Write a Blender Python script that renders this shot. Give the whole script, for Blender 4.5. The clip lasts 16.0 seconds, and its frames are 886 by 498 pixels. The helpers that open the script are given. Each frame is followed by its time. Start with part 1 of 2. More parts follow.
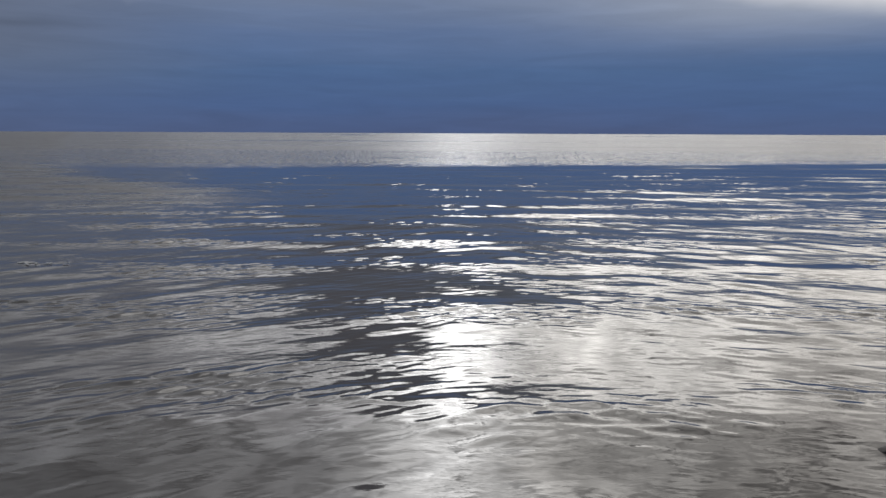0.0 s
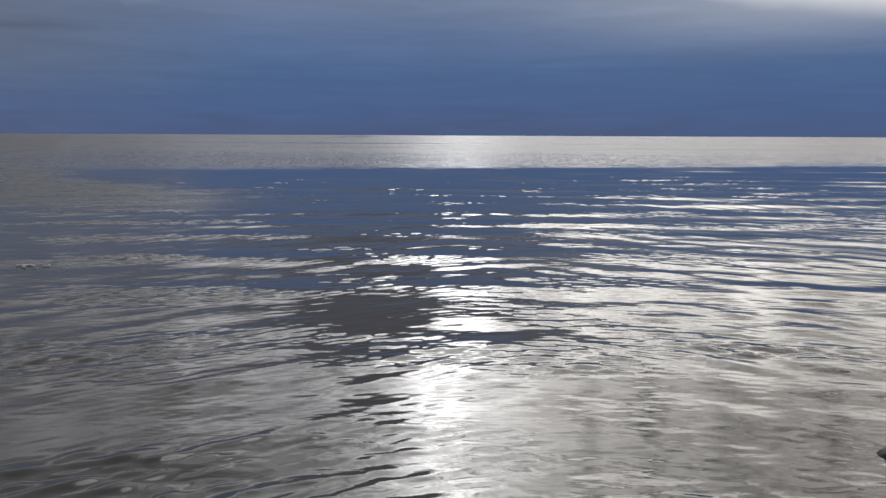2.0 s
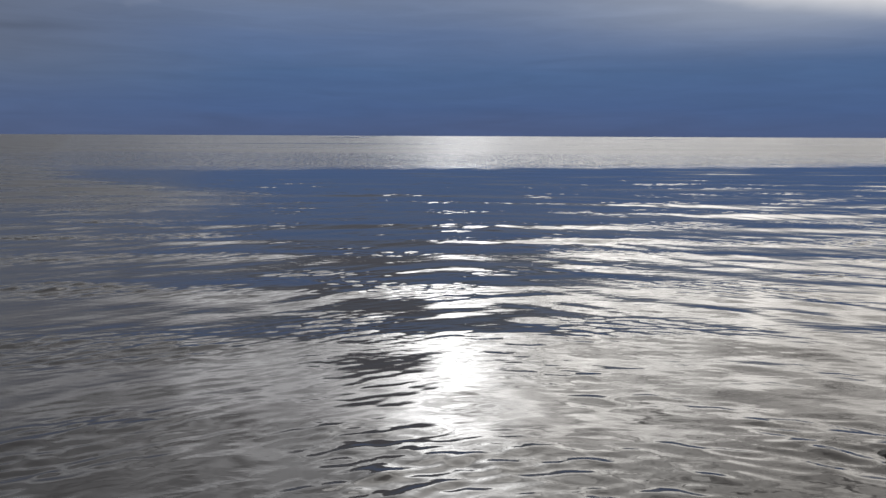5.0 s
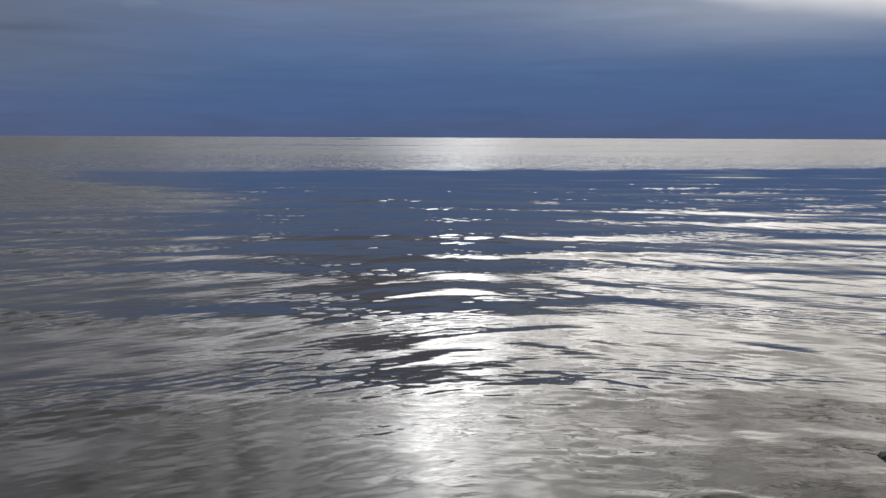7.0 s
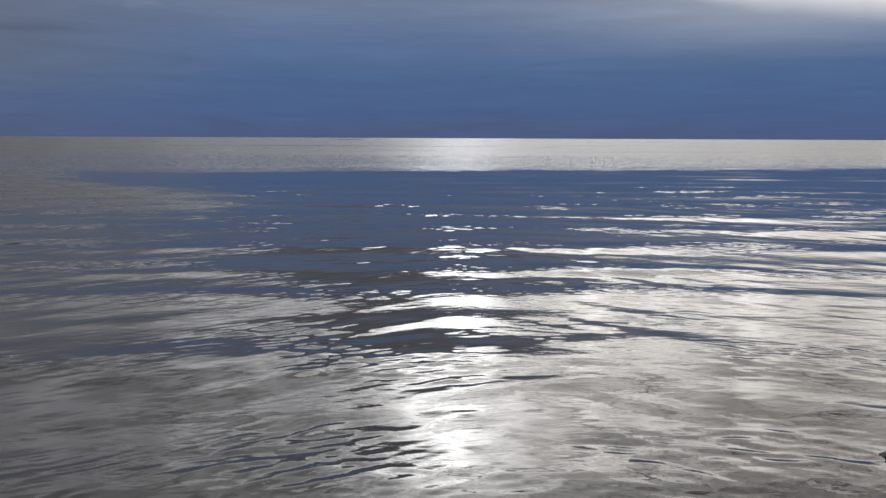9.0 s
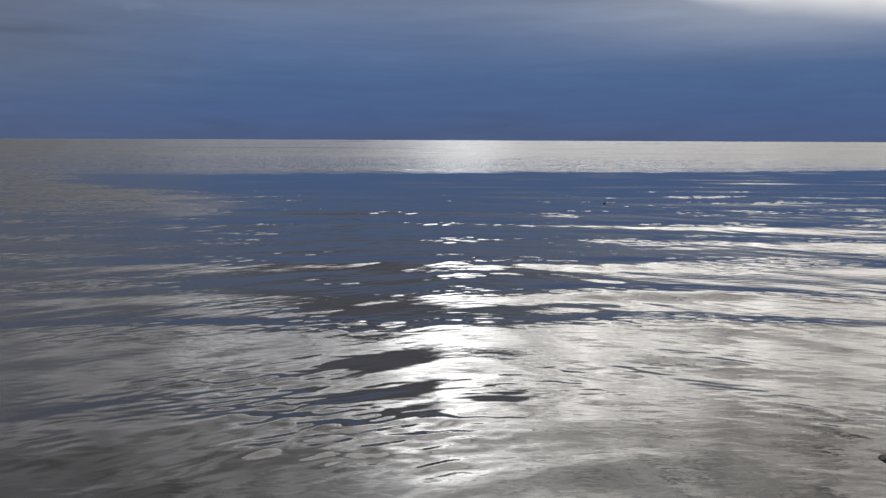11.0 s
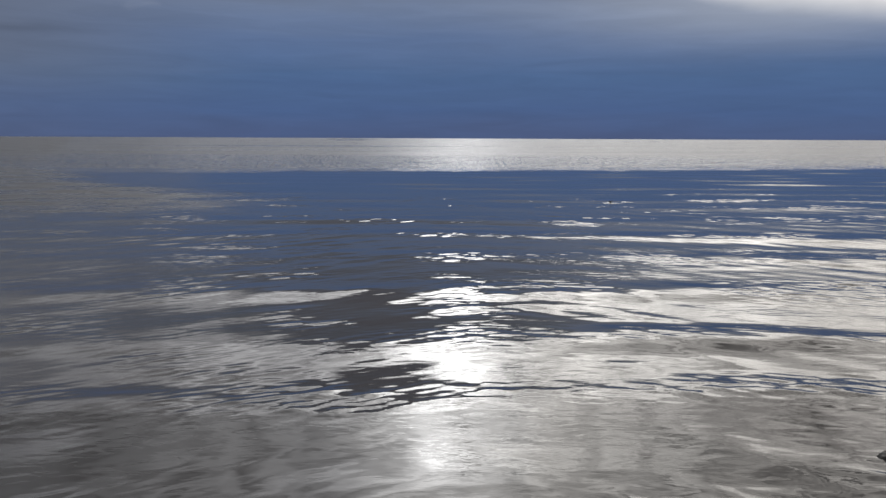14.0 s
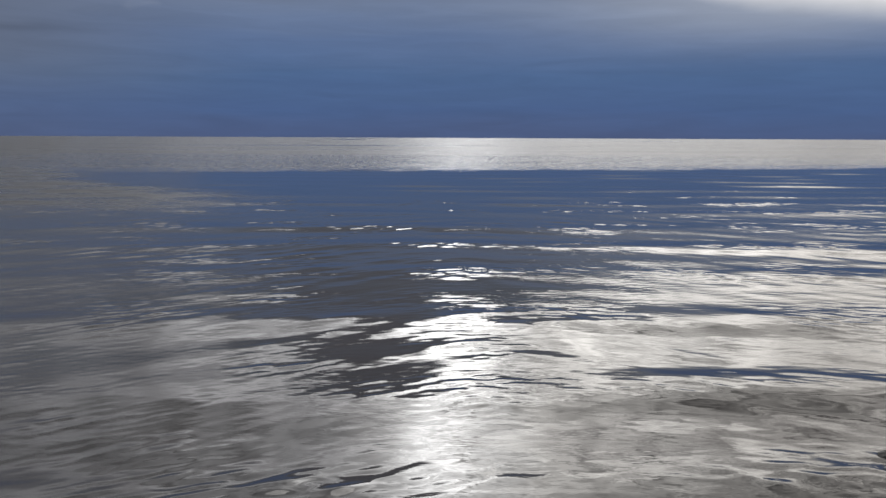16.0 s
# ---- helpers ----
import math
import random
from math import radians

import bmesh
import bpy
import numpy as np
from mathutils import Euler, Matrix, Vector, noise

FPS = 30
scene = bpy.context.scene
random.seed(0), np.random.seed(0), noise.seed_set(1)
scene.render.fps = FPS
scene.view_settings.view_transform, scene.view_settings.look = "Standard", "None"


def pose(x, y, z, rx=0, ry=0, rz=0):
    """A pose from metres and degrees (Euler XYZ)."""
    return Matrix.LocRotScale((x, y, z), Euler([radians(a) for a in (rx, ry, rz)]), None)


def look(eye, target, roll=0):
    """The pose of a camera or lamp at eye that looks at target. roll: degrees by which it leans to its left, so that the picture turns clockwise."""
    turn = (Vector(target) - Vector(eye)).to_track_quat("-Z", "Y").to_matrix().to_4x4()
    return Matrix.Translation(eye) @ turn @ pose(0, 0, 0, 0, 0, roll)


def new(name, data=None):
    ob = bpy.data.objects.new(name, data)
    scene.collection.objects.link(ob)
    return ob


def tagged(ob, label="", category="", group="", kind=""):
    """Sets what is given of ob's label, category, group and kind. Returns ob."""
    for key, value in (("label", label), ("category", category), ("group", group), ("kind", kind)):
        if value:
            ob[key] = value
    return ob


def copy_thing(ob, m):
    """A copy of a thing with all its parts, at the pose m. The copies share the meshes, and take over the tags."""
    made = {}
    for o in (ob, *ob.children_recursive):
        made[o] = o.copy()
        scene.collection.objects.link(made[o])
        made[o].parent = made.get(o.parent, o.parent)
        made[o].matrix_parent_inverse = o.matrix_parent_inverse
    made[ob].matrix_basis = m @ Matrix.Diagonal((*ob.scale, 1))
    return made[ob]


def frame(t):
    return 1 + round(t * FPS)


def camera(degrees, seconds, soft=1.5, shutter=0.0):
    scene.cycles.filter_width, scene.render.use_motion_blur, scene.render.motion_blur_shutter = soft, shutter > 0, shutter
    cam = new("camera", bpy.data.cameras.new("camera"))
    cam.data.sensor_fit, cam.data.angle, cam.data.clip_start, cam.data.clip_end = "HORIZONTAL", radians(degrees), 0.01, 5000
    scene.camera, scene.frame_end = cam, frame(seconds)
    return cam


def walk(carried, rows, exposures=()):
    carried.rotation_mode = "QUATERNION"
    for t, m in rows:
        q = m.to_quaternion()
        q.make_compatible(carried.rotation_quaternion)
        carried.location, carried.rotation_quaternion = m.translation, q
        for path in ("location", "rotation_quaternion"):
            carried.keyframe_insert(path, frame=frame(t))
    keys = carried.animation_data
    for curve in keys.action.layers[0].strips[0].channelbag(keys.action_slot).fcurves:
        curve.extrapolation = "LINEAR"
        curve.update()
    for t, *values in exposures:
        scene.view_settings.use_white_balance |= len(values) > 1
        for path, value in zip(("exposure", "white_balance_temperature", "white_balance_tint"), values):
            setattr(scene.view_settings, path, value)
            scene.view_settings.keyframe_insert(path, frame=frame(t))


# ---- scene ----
cam = camera(59.4, 16.0, soft=1.48)
EYE = 4.5          # lens height above the mean water level
FOCAL = 784 / math.tan(radians(29.7))
# seconds and height of the horizon above the middle of the picture
HORIZON = [(0.0, 206.0), (0.5, 205.2), (1.0, 205.2), (1.5, 204.8), (2.0, 202.2), (2.5, 200.0), (3.0, 200.2),
           (3.5, 200.5), (4.0, 201.8), (6.5, 199.2), (7.0, 198.4), (7.5, 196.8), (8.0, 196.4), (8.5, 197.4),
           (9.0, 197.4), (11.5, 193.0), (12.0, 192.8), (12.5, 193.8), (13.0, 194.6), (13.5, 196.6),
           (14.0, 197.0), (14.5, 196.8), (15.0, 196.8), (15.5, 197.6), (16.0, 198.0)]
rows = []
for t, up in HORIZON:
    drop = up / FOCAL
    rows.append((t, look((0, 0, EYE), (0, 100, EYE - 100 * drop), 0.26)))
walk(cam, rows)

# ---- world and sun ----
SUN_AZ, SUN_EL = 0.6, 50.0
world = bpy.data.worlds.new("sky")
scene.world = world
world.use_nodes = True


class Tree:
    """Short hand for building node trees."""

    def __init__(self, tree):
        self.t = tree
        self.t.nodes.clear()

    def node(self, kind):
        return self.t.nodes.new(kind)

    def link(self, a, b):
        self.t.links.new(a, b)

    def put(self, value, socket):
        if isinstance(value, bpy.types.NodeSocket):
            self.link(value, socket)
        else:
            socket.default_value = value

    def math(self, op, a, b=0.0, c=0.0):
        n = self.node("ShaderNodeMath")
        n.operation = op
        for v, s in zip((a, b, c), n.inputs):
            self.put(v, s)
        return n.outputs[0]

    def step(self, v, lo, hi, a=0.0, b=1.0, kind="SMOOTHSTEP"):
        n = self.node("ShaderNodeMapRange")
        n.interpolation_type = kind
        for v_, s in zip((v, lo, hi, a, b), n.inputs):
            self.put(v_, s)
        return n.outputs[0]

    def mix(self, f, a, b, blend="MIX"):
        n = self.node("ShaderNodeMix")
        n.data_type, n.blend_type = "RGBA", blend
        self.put(f, n.inputs[0])
        self.put(a, n.inputs[6])
        self.put(b, n.inputs[7])
        return n.outputs[2]

    def noise(self, vec, scale, detail=4.0, rough=0.5, dist=0.0):
        n = self.node("ShaderNodeTexNoise")
        self.link(vec, n.inputs["Vector"])
        n.inputs["Scale"].default_value = scale
        n.inputs["Detail"].default_value = detail
        n.inputs["Roughness"].default_value = rough
        n.inputs["Distortion"].default_value = dist
        return n.outputs["Fac"]

    def scaled(self, vec, sx, sy, sz):
        n = self.node("ShaderNodeVectorMath")
        n.operation = "MULTIPLY"
        self.link(vec, n.inputs[0])
        n.inputs[1].default_value = (sx, sy, sz)
        return n.outputs[0]

    def gauss(self, v, mid, width):
        d = self.math("DIVIDE", self.math("SUBTRACT", v, mid), width)
        return self.math("EXPONENT", self.math("MULTIPLY", self.math("MULTIPLY", d, d), -1.0))


def build_sky():
    n = Tree(world.node_tree)
    coord = n.node("ShaderNodeTexCoord").outputs["Generated"]
    sep = n.node("ShaderNodeSeparateXYZ")
    n.link(coord, sep.inputs[0])
    x, y, z = sep.outputs
    el = n.math("MULTIPLY", n.math("ARCSINE", z), 57.2958)
    az = n.math("MULTIPLY", n.math("ARCTAN2", x, y), 57.2958)
    # long flat cloud structure
    flat = n.scaled(coord, 3.0, 3.0, 22.0)
    soft = n.scaled(coord, 1.6, 1.6, 7.0)
    streak = n.math("SUBTRACT", n.noise(flat, 1.3, 4.0, 0.5, 0.3), 0.5)
    billow = n.math("SUBTRACT", n.noise(soft, 2.4, 4.0, 0.5, 0.4), 0.5)
    fine = n.math("SUBTRACT", n.noise(n.scaled(coord, 4, 4, 9), 3.0, 3.5, 0.5, 0.2), 0.5)
    curd = n.math("SUBTRACT", n.noise(n.scaled(coord, 8, 8, 12), 2.4, 3.0, 0.5, 0.5), 0.5)
    # dark rain bank near the horizon
    e2 = n.math("ADD", el, n.math("MULTIPLY", streak, 2.6))
    ramp = n.node("ShaderNodeValToRGB")
    n.link(n.math("DIVIDE", e2, 16.0), ramp.inputs[0])
    cr = ramp.color_ramp
    for i, (p, c) in enumerate(((0.0, (0.060, 0.094, 0.205)), (0.13, (0.054, 0.103, 0.238)), (0.27, (0.062, 0.119, 0.254)),
                                (0.42, (0.094, 0.147, 0.280)), (0.58, (0.140, 0.186, 0.296)), (0.67, (0.118, 0.138, 0.180)),
                                (1.0, (0.138, 0.140, 0.168)))):
        e = cr.elements[i] if i < 2 else cr.elements.new(p)
        e.position, e.color = p, (*c, 1)
    bank = n.mix(n.math("MULTIPLY", n.step(az, -32, -11, 0.7, 0.0), n.step(el, 1.0, 6.0, 0.25, 1.0)), ramp.outputs[0], (0.122, 0.140, 0.188, 1))
    veil = n.math("MULTIPLY", n.gauss(az, 25.0, 15.0), n.step(el, 4.5, 9.5))
    bank = n.mix(n.math("MULTIPLY", veil, 0.8), bank, (0.35, 0.385, 0.46, 1))
    wisp = n.noise(n.scaled(coord, 5, 5, 46), 1.6, 6.0, 0.6, 0.6)
    bank = n.mix(1.0, bank, n_col(n, n.step(wisp, 0.25, 0.75, 0.96, 1.13, "LINEAR")), "MULTIPLY")
    shred = n.math("MULTIPLY", n.gauss(az, -28.0, 3.6), n.gauss(n.math("ADD", el, n.math("MULTIPLY", streak, 1.5)), 6.75, 0.33))
    bank = n.mix(1.0, bank, n_col(n, n.math("SUBTRACT", 1.0, n.math("MULTIPLY", shred, 0.22))), "MULTIPLY")
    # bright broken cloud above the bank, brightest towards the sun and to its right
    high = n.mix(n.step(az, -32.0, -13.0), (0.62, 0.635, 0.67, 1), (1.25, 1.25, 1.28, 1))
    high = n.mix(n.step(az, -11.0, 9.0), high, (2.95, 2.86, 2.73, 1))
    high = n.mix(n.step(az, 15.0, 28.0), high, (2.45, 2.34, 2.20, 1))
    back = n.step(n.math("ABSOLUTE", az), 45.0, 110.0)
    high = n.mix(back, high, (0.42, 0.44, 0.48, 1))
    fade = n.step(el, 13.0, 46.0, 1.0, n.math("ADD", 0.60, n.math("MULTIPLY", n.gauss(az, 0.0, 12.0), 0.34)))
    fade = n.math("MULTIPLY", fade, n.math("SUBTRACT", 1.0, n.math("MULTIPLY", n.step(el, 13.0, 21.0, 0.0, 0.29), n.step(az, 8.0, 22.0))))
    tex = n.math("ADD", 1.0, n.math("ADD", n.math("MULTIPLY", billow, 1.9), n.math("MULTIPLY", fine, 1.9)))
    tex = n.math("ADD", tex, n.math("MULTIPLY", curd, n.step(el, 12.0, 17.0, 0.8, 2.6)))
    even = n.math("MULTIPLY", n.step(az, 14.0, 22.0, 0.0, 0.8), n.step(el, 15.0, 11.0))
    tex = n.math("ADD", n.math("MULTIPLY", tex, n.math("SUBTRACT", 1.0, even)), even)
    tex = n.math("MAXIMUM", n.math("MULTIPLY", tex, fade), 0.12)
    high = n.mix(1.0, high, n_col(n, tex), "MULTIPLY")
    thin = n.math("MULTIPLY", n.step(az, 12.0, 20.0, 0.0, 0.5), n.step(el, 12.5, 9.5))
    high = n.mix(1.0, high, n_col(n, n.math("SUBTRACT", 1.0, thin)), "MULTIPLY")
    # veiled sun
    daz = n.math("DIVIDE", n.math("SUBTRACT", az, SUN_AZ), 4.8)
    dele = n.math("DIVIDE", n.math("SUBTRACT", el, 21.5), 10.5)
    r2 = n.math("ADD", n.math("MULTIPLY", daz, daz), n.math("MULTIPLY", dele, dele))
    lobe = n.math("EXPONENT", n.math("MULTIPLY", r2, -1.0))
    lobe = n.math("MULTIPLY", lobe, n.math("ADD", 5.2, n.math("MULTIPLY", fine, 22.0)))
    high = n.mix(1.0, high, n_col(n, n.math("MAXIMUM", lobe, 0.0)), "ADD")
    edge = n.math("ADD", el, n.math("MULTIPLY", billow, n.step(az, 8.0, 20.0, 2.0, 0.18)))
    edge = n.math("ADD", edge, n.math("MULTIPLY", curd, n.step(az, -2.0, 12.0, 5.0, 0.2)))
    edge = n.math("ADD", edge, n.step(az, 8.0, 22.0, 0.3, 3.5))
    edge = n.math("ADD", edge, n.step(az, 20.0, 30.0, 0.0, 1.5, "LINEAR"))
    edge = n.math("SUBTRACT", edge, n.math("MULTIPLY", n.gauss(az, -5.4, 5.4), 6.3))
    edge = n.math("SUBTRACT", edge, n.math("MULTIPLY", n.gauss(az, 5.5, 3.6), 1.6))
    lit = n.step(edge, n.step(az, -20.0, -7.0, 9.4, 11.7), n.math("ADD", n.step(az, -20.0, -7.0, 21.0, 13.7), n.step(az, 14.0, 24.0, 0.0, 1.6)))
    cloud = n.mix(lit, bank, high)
    # clear sky showing faintly through the cover
    sky = n.node("ShaderNodeTexSky")
    sky.sky_type, sky.sun_disc = "NISHITA", False
    sky.sun_elevation, sky.sun_rotation = radians(SUN_EL), radians(SUN_AZ)
    dim = n.mix(1.0, sky.outputs[0], (0.08, 0.08, 0.08, 1), "MULTIPLY")
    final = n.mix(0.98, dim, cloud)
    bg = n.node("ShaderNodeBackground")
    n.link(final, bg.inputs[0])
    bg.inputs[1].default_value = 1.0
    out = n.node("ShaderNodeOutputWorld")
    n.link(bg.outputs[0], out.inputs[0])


def n_col(n, v):
    c = n.node("ShaderNodeCombineColor")
    for s in c.inputs[:3]:
        n.link(v, s)
    return c.outputs[0]


build_sky()
sun = new("sun", bpy.data.lights.new("sun", "SUN"))
sun.data.energy, sun.data.angle, sun.data.color = 0.5, radians(26.0), (1.0, 0.97, 0.93)
sun_way = Vector((math.sin(radians(SUN_AZ)) * math.cos(radians(SUN_EL)),
                  math.cos(radians(SUN_AZ)) * math.cos(radians(SUN_EL)), math.sin(radians(SUN_EL))))
sun.matrix_world = look(sun_way * 60, (0, 0, 0))


# ---- materials ----
def material(name):
    m = bpy.data.materials.new(name)
    m.use_nodes = True
    n = Tree(m.node_tree)
    b = n.node("ShaderNodeBsdfPrincipled")
    out = n.node("ShaderNodeOutputMaterial")
    n.link(b.outputs[0], out.inputs[0])
    return m, n, b


def water_material():
    m, n, b = material("sea_water")
    here = n.node("ShaderNodeNewGeometry").outputs["Position"]
    own = n.node("ShaderNodeTexCoord").outputs["Object"]
    sep = n.node("ShaderNodeSeparateXYZ")
    n.link(here, sep.inputs[0])
    x, y, _ = sep.outputs
    # lanes of wind on the water: they stand still while the waves run through them
    wob = n.math("SUBTRACT", n.noise(n.scaled(here, 0.02, 0.05, 0), 1.0, 5.0, 0.6), 0.5)
    fringe = n.math("SUBTRACT", n.noise(n.scaled(own, 0.22, 0.5, 0), 1.0, 4.0, 0.6), 0.5)
    far = n.math("ADD", y, n.math("ADD", n.math("MULTIPLY", wob, 6.0), n.math("MULTIPLY", fringe, 22.0)))
    far = n.math("SUBTRACT", far, n.math("MULTIPLY", n.math("MAXIMUM", x, -30.0), 0.24))
    far = n.step(far, 103.0, 127.0)
    lane = n.math("SUBTRACT", 0.47, n.math("MULTIPLY", n.gauss(y, 56.0, 17.0), 0.20))
    side = n.math("ADD", n.math("ADD", x, n.math("MULTIPLY", y, lane)), n.math("MULTIPLY", wob, 14.0))
    side = n.math("MULTIPLY", n.step(side, 9.0, -11.0), n.step(n.math("ADD", y, n.math("MULTIPLY", fringe, 14.0)), 41.0, 50.0))
    ruffle = n.math("MAXIMUM", far, side)
    gust = n.noise(n.scaled(here, 0.006, 0.03, 0), 1.0, 4.0, 0.6)
    rough = n.math("MAXIMUM", n.math("MULTIPLY", far, n.step(gust, 0.3, 0.7, 0.23, 0.31)), n.math("MULTIPLY", side, n.step(n.noise(n.scaled(here, 0.10, 0.26, 0), 1.0, 5.0, 0.65), 0.36, 0.62, 0.20, 0.44)))
    glint = n.noise(n.scaled(own, 2.6, 0.24, 1), 1.0, 2.0, 0.6)
    lull = n.step(glint, 0.40, 0.60, n.step(y, 95.0, 260.0, 0.35, 1.0), 1.15)
    rough = n.math("MULTIPLY", rough, n.mix(far, (1, 1, 1, 1), n_col(n, lull)))
    air = n.math("ADD", n.math("ADD", x, n.math("MULTIPLY", y, 0.27)), n.math("MULTIPLY", wob, 8.0))
    rough = n.math("MAXIMUM", rough, n.step(air, 3.0, -7.0, 0.0, 0.125))
    # oily slicks far out
    for sx, sy, wx, wy in ((-160, 1300, 28, 120), (-178, 1650, 40, 110), (310, 1150, 30, 60), (-60, 420, 70, 16)):
        spot = n.math("MULTIPLY", n.gauss(x, sx, wx), n.gauss(y, sy, wy))
        rough = n.math("MULTIPLY", rough, n.math("SUBTRACT", 1.0, n.math("MULTIPLY", spot, 0.75)))
    n.link(n.math("ADD", 0.016, rough), b.inputs["Roughness"])
    # fine ripples
    r1 = n.noise(n.scaled(own, 0.62, 1.5, 1), 3.2, 3.0, 0.5, 0.4)
    r2 = n.noise(n.scaled(own, 0.30, 1.0, 1), 0.9, 3.0, 0.5, 0.2)
    r3 = n.noise(n.scaled(own, 0.10, 0.30, 1), 1.0, 4.0, 0.6, 0.2)
    patch = n.step(n.noise(n.scaled(own, 0.12, 0.25, 0), 1.0, 3.0, 0.5), 0.40, 0.62, 0.25, 1.0)
    near = n.math("MULTIPLY", n.math("MULTIPLY", r1, patch), 0.006)
    mid = n.math("MULTIPLY", r2, n.math("ADD", 0.004, n.math("MULTIPLY", ruffle, 0.07)))
    wide = n.math("MULTIPLY", r3, n.math("MULTIPLY", far, 0.6))
    bump = n.node("ShaderNodeBump")
    bump.inputs["Strength"].default_value = 1.0
    bump.inputs["Distance"].default_value = 1.0
    n.link(n.math("ADD", n.math("ADD", near, mid), wide), bump.inputs["Height"])
    n.link(bump.outputs[0], b.inputs["Normal"])
    silt = n.noise(n.scaled(own, 0.2, 0.2, 0), 1.0, 4.0, 0.6)
    n.link(n.mix(silt, (0.034, 0.032, 0.033, 1), (0.052, 0.048, 0.047, 1)), b.inputs["Base Color"])
    b.inputs["IOR"].default_value = 1.333
    return m


def rock_material():
    m, n, b = material("wet_rock")
    own = n.node("ShaderNodeTexCoord").outputs["Object"]
    big = n.noise(own, 3.0, 5.0, 0.6)
    n.link(n.mix(big, (0.008, 0.008, 0.008, 1), (0.03, 0.028, 0.025, 1)), b.inputs["Base Color"])
    n.link(n.step(n.noise(own, 14.0, 3.0), 0.3, 0.7, 0.45, 0.75), b.inputs["Roughness"])
    b.inputs["Specular IOR Level"].default_value = 0.3
    bump = n.node("ShaderNodeBump")
    bump.inputs["Distance"].default_value = 0.02
    n.link(n.noise(own, 18.0, 6.0, 0.65), bump.inputs["Height"])
    n.link(bump.outputs[0], b.inputs["Normal"])
    return m


def feather_material(name, dark, light, rough=0.55):
    m, n, b = material(name)
    own = n.node("ShaderNodeTexCoord").outputs["Object"]
    n.link(n.mix(n.noise(n.scaled(own, 30, 90, 90), 1.0, 4.0, 0.6), (*dark, 1), (*light, 1)), b.inputs["Base Color"])
    b.inputs["Roughness"].default_value = rough
    return m


def foam_material():
    m, n, b = material("foam")
    own = n.node("ShaderNodeTexCoord").outputs["Object"]
    n.link(n.mix(n.noise(own, 40.0, 3.0), (0.45, 0.46, 0.47, 1), (0.75, 0.75, 0.74, 1)), b.inputs["Base Color"])
    b.inputs["Roughness"].default_value = 0.4
    return m


WATER = water_material()
FOAM = foam_material()
ROCK = rock_material()
PLUMAGE = feather_material("dark_plumage", (0.012, 0.012, 0.013), (0.04, 0.036, 0.032))
GREY = feather_material("brown_plumage", (0.05, 0.045, 0.04), (0.12, 0.11, 0.10))
BILL = feather_material("horn_bill", (0.09, 0.07, 0.03), (0.16, 0.12, 0.05), 0.35)


# ---- water ----
DRIFT = 0.41 * EYE          # metres a second at which the waves run in
# crests of the swell, in eye heights from the shore at the start
CRESTS = [-9.0, -7.5, -6.0, -4.5, -3.0, -1.5, 0.0, 1.4, 2.88, 4.36, 5.95, 7.27, 8.75, 9.65, 10.9, 12.35, 13.8, 15.3, 17.0, 18.4, 19.9,
          21.4, 22.9, 24.4, 25.9, 27.4, 28.9, 30.4, 31.9, 33.4, 34.9, 36.4]


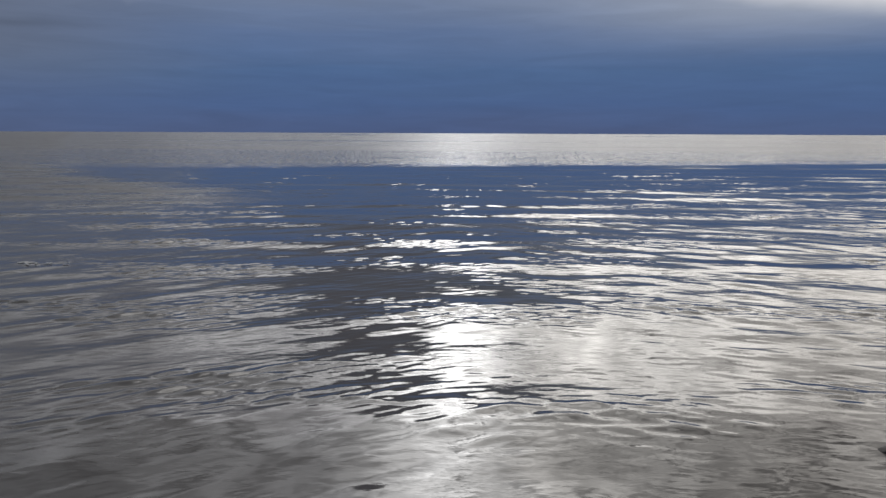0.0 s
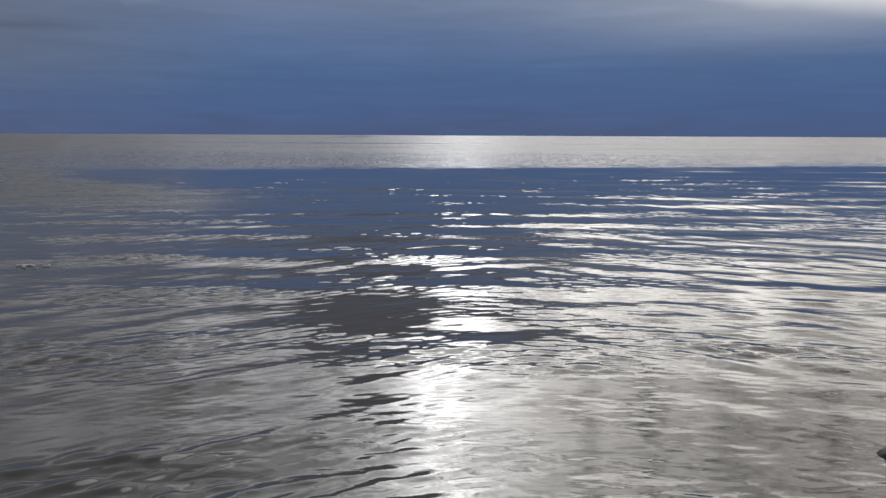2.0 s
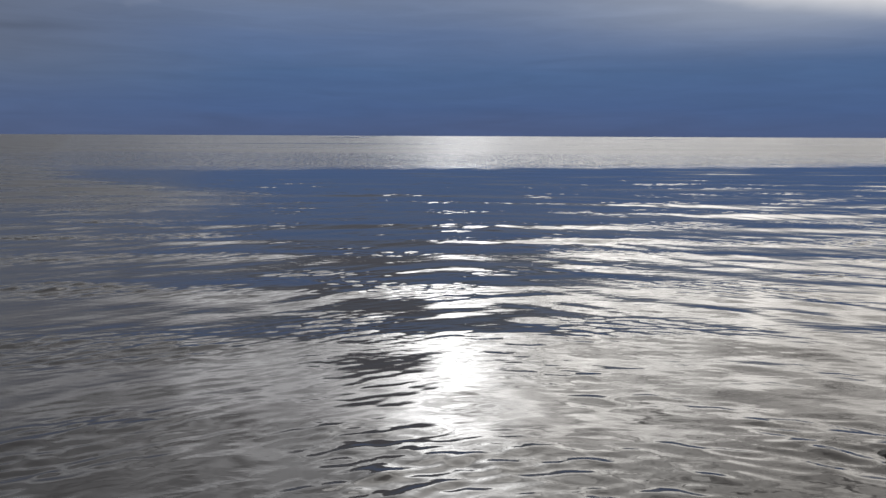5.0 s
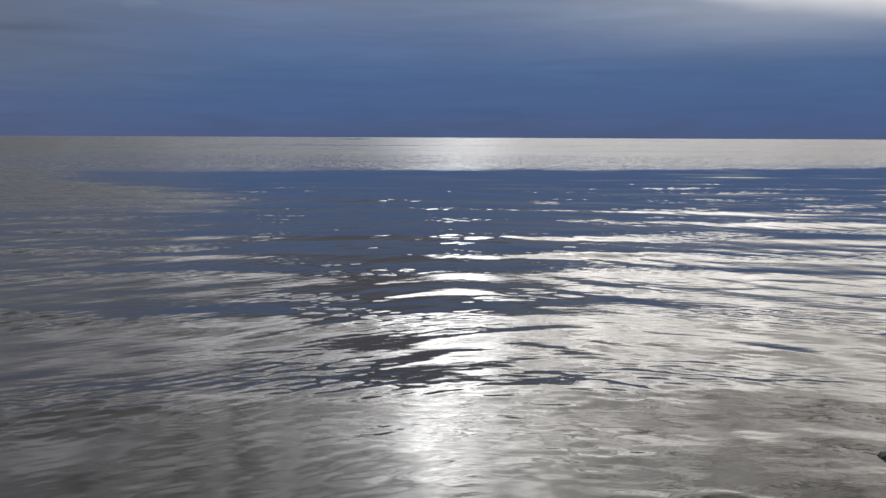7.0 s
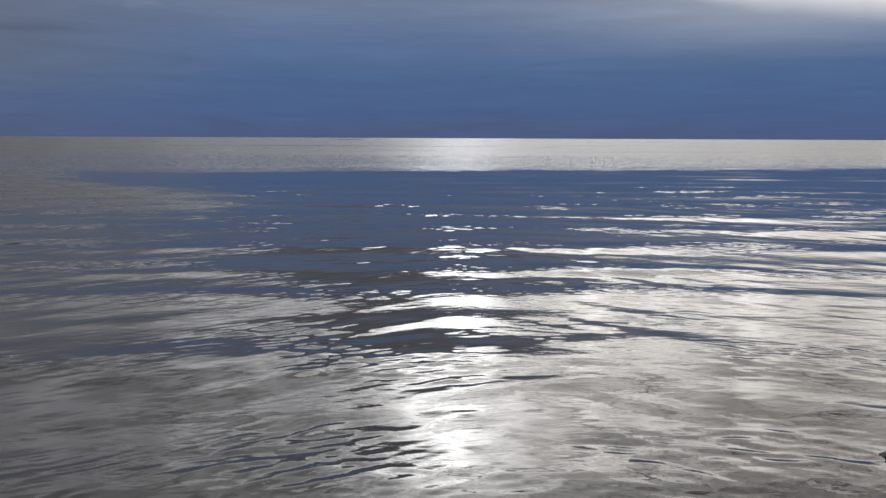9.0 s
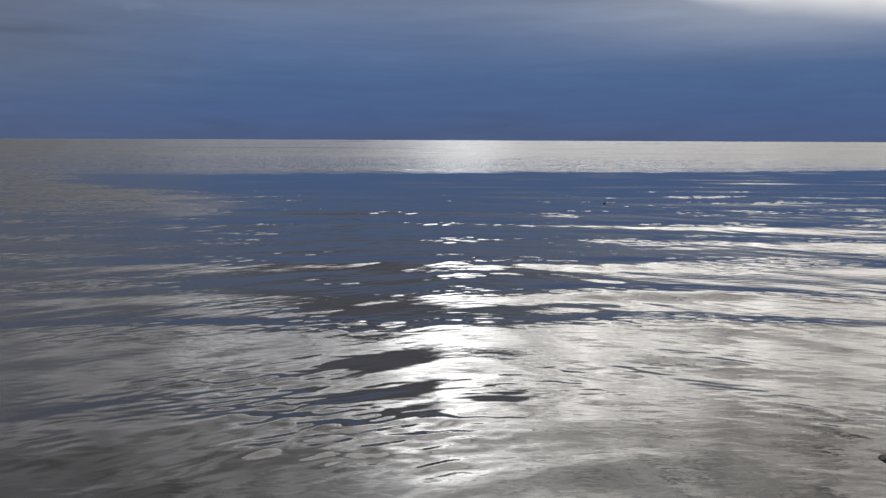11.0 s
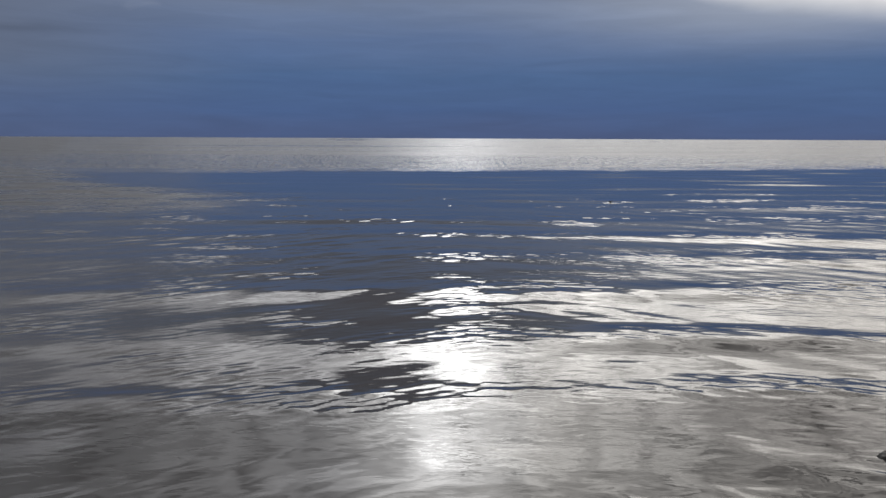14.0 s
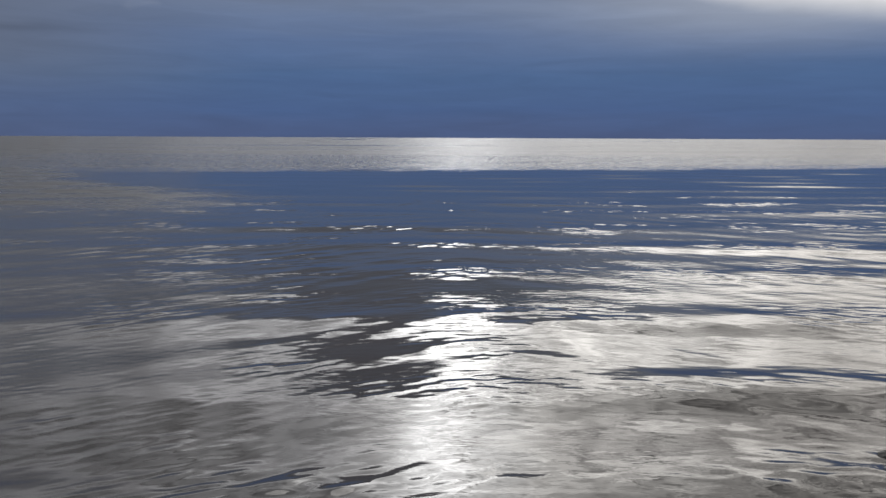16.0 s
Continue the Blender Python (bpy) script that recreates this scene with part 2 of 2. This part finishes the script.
def wave_height(x, y):
    """Height of the running sea: long swell, crossing chop and wind ripples."""
    rng = np.random.RandomState(7)
    bend = 0.9 * np.sin(x * 0.055 + 0.8 + 0.02 * y) + 0.45 * np.sin(x * 0.16 + y * 0.05 + 2.0) + 0.2 * np.sin(x * 0.41 - y * 0.11)
    bend = bend + 0.0045 * x * x * np.exp(-(y / 60.0) ** 2)
    phase = np.interp(y + bend, np.array(CRESTS) * EYE, 2 * np.pi * np.arange(len(CRESTS)))
    gain = 0.88 + 0.24 * np.sin(x * 0.10 + y * 0.21 + 0.5) + 0.18 * np.sin(x * 0.23 - y * 0.13 + 1.7) + 0.24 * np.sin(x * 0.37 + y * 0.17 + 4.0) + 0.16 * np.sin(x * 0.66 - y * 0.12 + 2.2) + 0.25 * np.exp(-((x - 5.5) / 2.6) ** 2) + np.interp(x, [12, 20], [0.0, 0.35])
    shoal = np.interp(y, [30, 50, 75], [0.95, 0.95, 0.74])

    def field(dice, count, lo, hi, squash):
        out = np.zeros_like(x)
        for _ in range(count):
            k = 2 * np.pi / dice.uniform(lo, hi)
            a = dice.uniform(0, 6.28)
            out = out + np.sin(k * (squash * x * math.sin(a) + y * math.cos(a)) + dice.uniform(0, 6.28))
        return out * math.sqrt(2.0 / count)

    gain = gain * np.clip(0.98 + 0.5 * field(np.random.RandomState(11), 20, 7.0, 22.0, 0.7), 0.2, 1.9)
    gain = gain * np.interp(x, [-16, -5], [0.65, 1.0])
    z = 0.028 * shoal * gain * (np.cos(phase) + 0.30 * np.cos(2 * phase))
    # the middling waves come and go in broad patches
    calm = np.clip(0.95 + 0.8 * field(rng, 14, 4.0, 13.0, 0.6), 0.2, 2.2)
    # the smallest gather in packets, most of all on the backs of the swell, with glassy water between
    bar = np.interp(x, [-14, -7, -4.5, -0.5, 3, 8, 12, 20], [-0.1, -0.1, -0.4, -0.4, 0.0, 0.05, 0.05, -0.1])
    packet = np.clip(field(rng, 26, 1.6, 7.0, 0.6) + 0.85 * np.cos(phase - 0.8) - bar, 0.0, 2.6) ** 1.3
    glow = 0.3 * np.exp(-((x + 2.0) / 3.0) ** 2)
    fine = np.interp(x, [-12, -3, 2, 5, 9, 13], [0.75, 0.05, 0.05, 0.40, 0.40, 0.2])
    fan = 0.46 * (np.sqrt((x - 0.8) ** 2 + 3.0) - 1.7)
    v = y + fan
    reach = np.interp(y, [-3, 6, 22, 34, 46, 60, 85], [0.0, 0.95, 0.90, 0.78, 0.62, 0.45, 0.22])
    quick = np.interp(y, [-3, 6, 22, 36, 46, 60, 85, 110], [0.0, 0.92, 0.92, 0.74, 0.66, 0.62, 0.48, 0.15])
    quick = quick * (1.0 - 0.36 * np.clip((y - 22) / 26, 0, 1) * np.exp(-(x / 6.0) ** 2))
    for length, slope, spread, count, crisp, where in ((2.8, 0.015, 0.34, 10, 0.0, reach), (1.5, 0.018, 0.55, 16, 0.15, reach * calm),
                                                       (0.72, 0.031, 0.48, 22, 0.25, quick * (packet + 0.10 + 0.8 * glow)),
                                                       (0.38, 0.031, 0.42, 26, 0.20, quick * (packet + 0.20 + glow + 0.7 * fine)),
                                                       (0.23, 0.031, 0.42, 30, 0.10, quick * (packet + 0.20 + fine))):
        s = 0.0
        for _ in range(count):
            k = 2 * np.pi / (length * rng.uniform(0.7, 1.45))
            a = rng.normal(0.0, spread)
            s = s + np.sin(k * (x * math.sin(a) + v * math.cos(a)) + rng.uniform(0, 6.28))
        s = s * math.sqrt(2.0 / count)
        s = s + crisp * (s * s - 1.0)
        z = z + slope * length / (2 * np.pi) * s * where
    return z


def stretch(lo, hi, first, grow):
    """Places from lo to hi whose spacing starts at first and grows."""
    out, step = [lo], first
    while out[-1] < hi:
        out.append(out[-1] + step)
        step *= grow
    return out


def grid_mesh(name, xs, ys, zs):
    nx, ny = len(xs), len(ys)
    gx, gy = np.meshgrid(xs, ys)
    co = np.stack([gx, gy, zs(gx, gy)], axis=-1).reshape(-1, 3).astype(np.float32)
    i = np.arange((ny - 1) * nx).reshape(ny - 1, nx)[:, :-1].ravel()
    quads = np.stack([i, i + 1, i + nx + 1, i + nx], axis=-1).astype(np.int32)
    me = bpy.data.meshes.new(name)
    me.vertices.add(len(co))
    me.vertices.foreach_set("co", co.ravel())
    me.loops.add(quads.size)
    me.loops.foreach_set("vertex_index", quads.ravel())
    me.polygons.add(len(quads))
    me.polygons.foreach_set("loop_start", np.arange(0, quads.size, 4, dtype=np.int32))
    me.polygons.foreach_set("use_smooth", np.ones(len(quads), dtype=bool))
    me.update(calc_edges=True)
    me.materials.append(WATER)
    return me


def build_running_water():
    side = stretch(27.0, 118.0, 0.10, 1.05)[1:]
    xs = np.array([-v for v in reversed(side)] + list(np.arange(-27.0, 27.01, 0.085)) + side)
    ys = np.array(list(np.arange(-40.0, 7.0, 1.0)) + list(np.arange(7.0, 58.0, 0.06)) + list(np.arange(58.0, 84.0, 0.08)) + stretch(84.0, 176.0, 0.085, 1.014))
    ob = new("water_running_in", grid_mesh("water_running_in", xs, ys, lambda x, y: wave_height(x, y) * np.interp(y, [140, 170], [1.0, 0.25])))
    return tagged(ob, "calm grey-blue sea water with low swell running in", "water", kind="structure")


def build_far_water():
    """Open sea to the horizon, round the running sheet."""
    def ring(x, y):
        return np.zeros_like(x) - 0.14
    far = [104, 130, 170, 240, 400, 800, 1600, 3200, 6000]
    xs = np.array([-v for v in reversed(far)] + [-60, -20, 20, 60] + far, dtype=float)
    ys = np.array([-6000, -2000, -600, -200, -60, -34, 20, 60] + far, dtype=float)
    me = grid_mesh("water_open_sea", xs, ys, ring)
    bm = bmesh.new()
    bm.from_mesh(me)
    gone = [f for f in bm.faces if abs(f.calc_center_median().x) < 103 and -33 < f.calc_center_median().y < 103]
    bmesh.ops.delete(bm, geom=gone, context="FACES")
    bm.to_mesh(me)
    bm.free()
    ob = new("water_open_sea", me)
    return tagged(ob, "wind-ruffled open sea reaching the horizon", "water", kind="structure")


running = build_running_water()
build_far_water()


# ---- things ----
def part(name, bm, mat, parent, label=""):
    me = bpy.data.meshes.new(name)
    bm.to_mesh(me)
    bm.free()
    for p in me.polygons:
        p.use_smooth = True
    me.materials.append(mat)
    ob = new(name, me)
    ob.parent = parent
    return tagged(ob, label)


def loft(rings, sides=12):
    """A closed body from rings (x, z, half width, half height) along x."""
    bm = bmesh.new()
    loops = []
    for x, z, w, hgt in rings:
        loops.append([bm.verts.new((x, w * math.cos(a), z + hgt * math.sin(a)))
                      for a in (2 * math.pi * i / sides for i in range(sides))])
    for a, b in zip(loops, loops[1:]):
        for i in range(sides):
            bm.faces.new((a[i], a[(i + 1) % sides], b[(i + 1) % sides], b[i]))
    bm.faces.new(list(reversed(loops[0])))
    bm.faces.new(loops[-1])
    bmesh.ops.recalc_face_normals(bm, faces=bm.faces)
    return bm


def build_bird(name, label, coat, size):
    """A swimming water bird, bill towards +x, waterline at z = 0."""
    s = size
    bird = new(name)
    part("body", loft([(-0.27 * s, 0.07 * s, 0.008 * s, 0.006 * s), (-0.20 * s, 0.05 * s, 0.05 * s, 0.035 * s),
                       (-0.08 * s, 0.035 * s, 0.095 * s, 0.075 * s), (0.06 * s, 0.03 * s, 0.10 * s, 0.08 * s),
                       (0.16 * s, 0.035 * s, 0.07 * s, 0.06 * s), (0.22 * s, 0.05 * s, 0.025 * s, 0.03 * s)]), coat, bird)
    neck = loft([(0.0, 0.0, 0.036 * s, 0.036 * s), (0.07 * s, 0.0, 0.028 * s, 0.028 * s), (0.17 * s, 0.0, 0.025 * s, 0.026 * s)])
    bmesh.ops.transform(neck, matrix=pose(0.15 * s, 0, 0.07 * s, 0, -72, 0), verts=neck.verts)
    part("neck", neck, coat, bird)
    head = part("head", loft([(0.165 * s, 0.245 * s, 0.012 * s, 0.012 * s), (0.185 * s, 0.25 * s, 0.032 * s, 0.034 * s),
                              (0.215 * s, 0.252 * s, 0.036 * s, 0.036 * s), (0.25 * s, 0.245 * s, 0.022 * s, 0.022 * s),
                              (0.262 * s, 0.242 * s, 0.010 * s, 0.010 * s)]), coat, bird)
    part("bill", loft([(0.25 * s, 0.242 * s, 0.013 * s, 0.012 * s), (0.29 * s, 0.236 * s, 0.008 * s, 0.007 * s),
                       (0.325 * s, 0.228 * s, 0.002 * s, 0.002 * s)], 8), BILL, head)
    for side in (1, -1):
        wing = loft([(-0.25 * s, 0.085 * s, 0.006 * s, 0.008 * s), (-0.14 * s, 0.085 * s, 0.016 * s, 0.032 * s),
                     (0.0, 0.08 * s, 0.02 * s, 0.042 * s), (0.12 * s, 0.07 * s, 0.008 * s, 0.02 * s)], 10)
        bmesh.ops.translate(wing, vec=(0, side * 0.078 * s, 0), verts=wing.verts)
        part("wing", wing, coat, bird)
    tail = loft([(-0.34 * s, 0.09 * s, 0.03 * s, 0.004 * s), (-0.25 * s, 0.075 * s, 0.035 * s, 0.012 * s), (-0.2 * s, 0.06 * s, 0.02 * s, 0.012 * s)], 8)
    part("tail", tail, coat, bird)
    return tagged(bird, label, "bird")


def build_ripple_ring():
    """Low rings that spread round the diving bird."""
    bm = bmesh.new()
    sides, rows_ = 64, []
    for i in range(26):
        r = 0.10 + i * 0.038
        z = 0.011 * math.exp(-r * 1.1) * math.sin(r * 17.0) + 0.012 - 0.024 * (r / 1.05) ** 3
        rows_.append([bm.verts.new((r * 1.35 * math.cos(a), r * math.sin(a), z))
                      for a in (2 * math.pi * k / sides for k in range(sides))])
    for a, b in zip(rows_, rows_[1:]):
        for k in range(sides):
            bm.faces.new((a[k], b[k], b[(k + 1) % sides], a[(k + 1) % sides]))
    bm.faces.new(rows_[0])
    me = bpy.data.meshes.new("water_ripple_ring")
    bm.to_mesh(me)
    bm.free()
    for p in me.polygons:
        p.use_smooth = True
    me.materials.append(WATER)
    return tagged(new("water_ripple_ring", me), "ring of ripples round a diving bird", "ripple", kind="structure")


def build_rock():
    bm = bmesh.new()
    bmesh.ops.create_icosphere(bm, subdivisions=5, radius=1.0)
    for v in bm.verts:
        d = v.co.normalized()
        k = 1.0 + 0.16 * noise.noise(d * 2.1) + 0.07 * noise.noise(d * 6.0) + 0.02 * noise.noise(d * 17.0)
        v.co = Vector((d.x * 0.52 * k, d.y * 0.40 * k, d.z * 0.42 * k))
    me = bpy.data.meshes.new("rock")
    bm.to_mesh(me)
    bm.free()
    for p in me.polygons:
        p.use_smooth = True
    me.materials.append(ROCK)
    return tagged(new("rock", me), "black wet rock washed over by the swell", "rock")


def build_foam():
    """A few bubbly flecks floating close together."""
    rng = random.Random(5)
    bm = bmesh.new()
    for _ in range(13):
        x, y, w = rng.uniform(-1.0, 1.0), rng.uniform(-0.5, 0.5), rng.uniform(0.03, 0.09)
        for k in range(5):
            made = bmesh.ops.create_icosphere(bm, subdivisions=1, radius=w * rng.uniform(0.35, 0.6))
            bmesh.ops.scale(bm, vec=(1.5, 1.0, 0.35), verts=made["verts"])
            bmesh.ops.translate(bm, vec=(x + rng.uniform(-w, w) * 1.3, y + rng.uniform(-w, w), 0.0), verts=made["verts"])
    me = bpy.data.meshes.new("foam_fleck")
    bm.to_mesh(me)
    bm.free()
    for p in me.polygons:
        p.use_smooth = True
    me.materials.append(FOAM)
    return tagged(new("foam_fleck", me), "scattered white foam flecks on grey water", "foam", kind="stuff")


foam = build_foam()
rock = build_rock()
rock.matrix_basis = pose(6.50, 10.6, -0.365, 0, 4, -12)
diver = build_bird("diving_bird", "small dark diving bird swimming on calm water", PLUMAGE, 0.52)
ring = build_ripple_ring()
duck = build_bird("sea_duck", "brown sea duck resting on ruffled water far out", GREY, 0.75)
tagged(duck, group="sea ducks far out")
other = copy_thing(duck, pose(0, 0, 0))


def motions():
    walk(running, [(0.0, pose(0, 0, 0)), (16.0, pose(0, -16 * DRIFT, 0))])
    # the bird comes up, swims slowly off and goes under again
    at = [(0.0, 11.20, 55.4, -0.6, 0, 25), (10.2, 11.45, 55.4, -0.6, 0, 25), (10.7, 11.47, 55.4, 0.03, 0, 30), (11.5, 11.55, 55.3, 0.03, 0, 35),
          (12.5, 11.52, 55.2, 0.03, 0, 20), (13.5, 11.75, 55.1, 0.03, 0, 10), (14.5, 12.05, 55.0, 0.03, 0, 5),
          (14.7, 12.15, 55.0, 0.0, 35, 5), (15.0, 12.25, 55.0, -0.6, 60, 5), (16.0, 12.30, 55.0, -0.7, 30, 5)]
    walk(diver, [(t, pose(x, y, z, 0, tip, turn)) for t, x, y, z, tip, turn in at])
    walk(ring, [(0.0, pose(11.2, 55.4, -0.3)), (10.4, pose(11.46, 55.4, -0.3)), (10.9, pose(11.5, 55.35, -0.008)), (12.5, pose(11.5, 55.2, -0.008)),
                (14.5, pose(11.9, 55.0, -0.008)), (16.0, pose(12.2, 55.0, -0.025))])
    walk(foam, [(0.0, pose(-13.7, 25.9, 0.035)), (2.0, pose(-13.75, 25.85, 0.03)), (4.0, pose(-13.8, 25.8, 0.02)), (5.2, pose(-13.9, 25.7, -0.15)),
                (16.0, pose(-14.2, 25.5, -0.3))])
    walk(duck, [(0.0, pose(50.3, 149.0, 0, 0, 0, 160)), (9.0, pose(50.4, 149.0, 0, 0, 0, 155)), (16.0, pose(51.9, 149.0, 0, 0, 0, 170))])
    walk(other, [(0.0, pose(60.8, 170.0, 0, 0, 0, 20)), (9.0, pose(60.1, 165.0, 0, 0, 0, 10)), (16.0, pose(61.7, 160.0, 0, 0, 0, 15))])


motions()
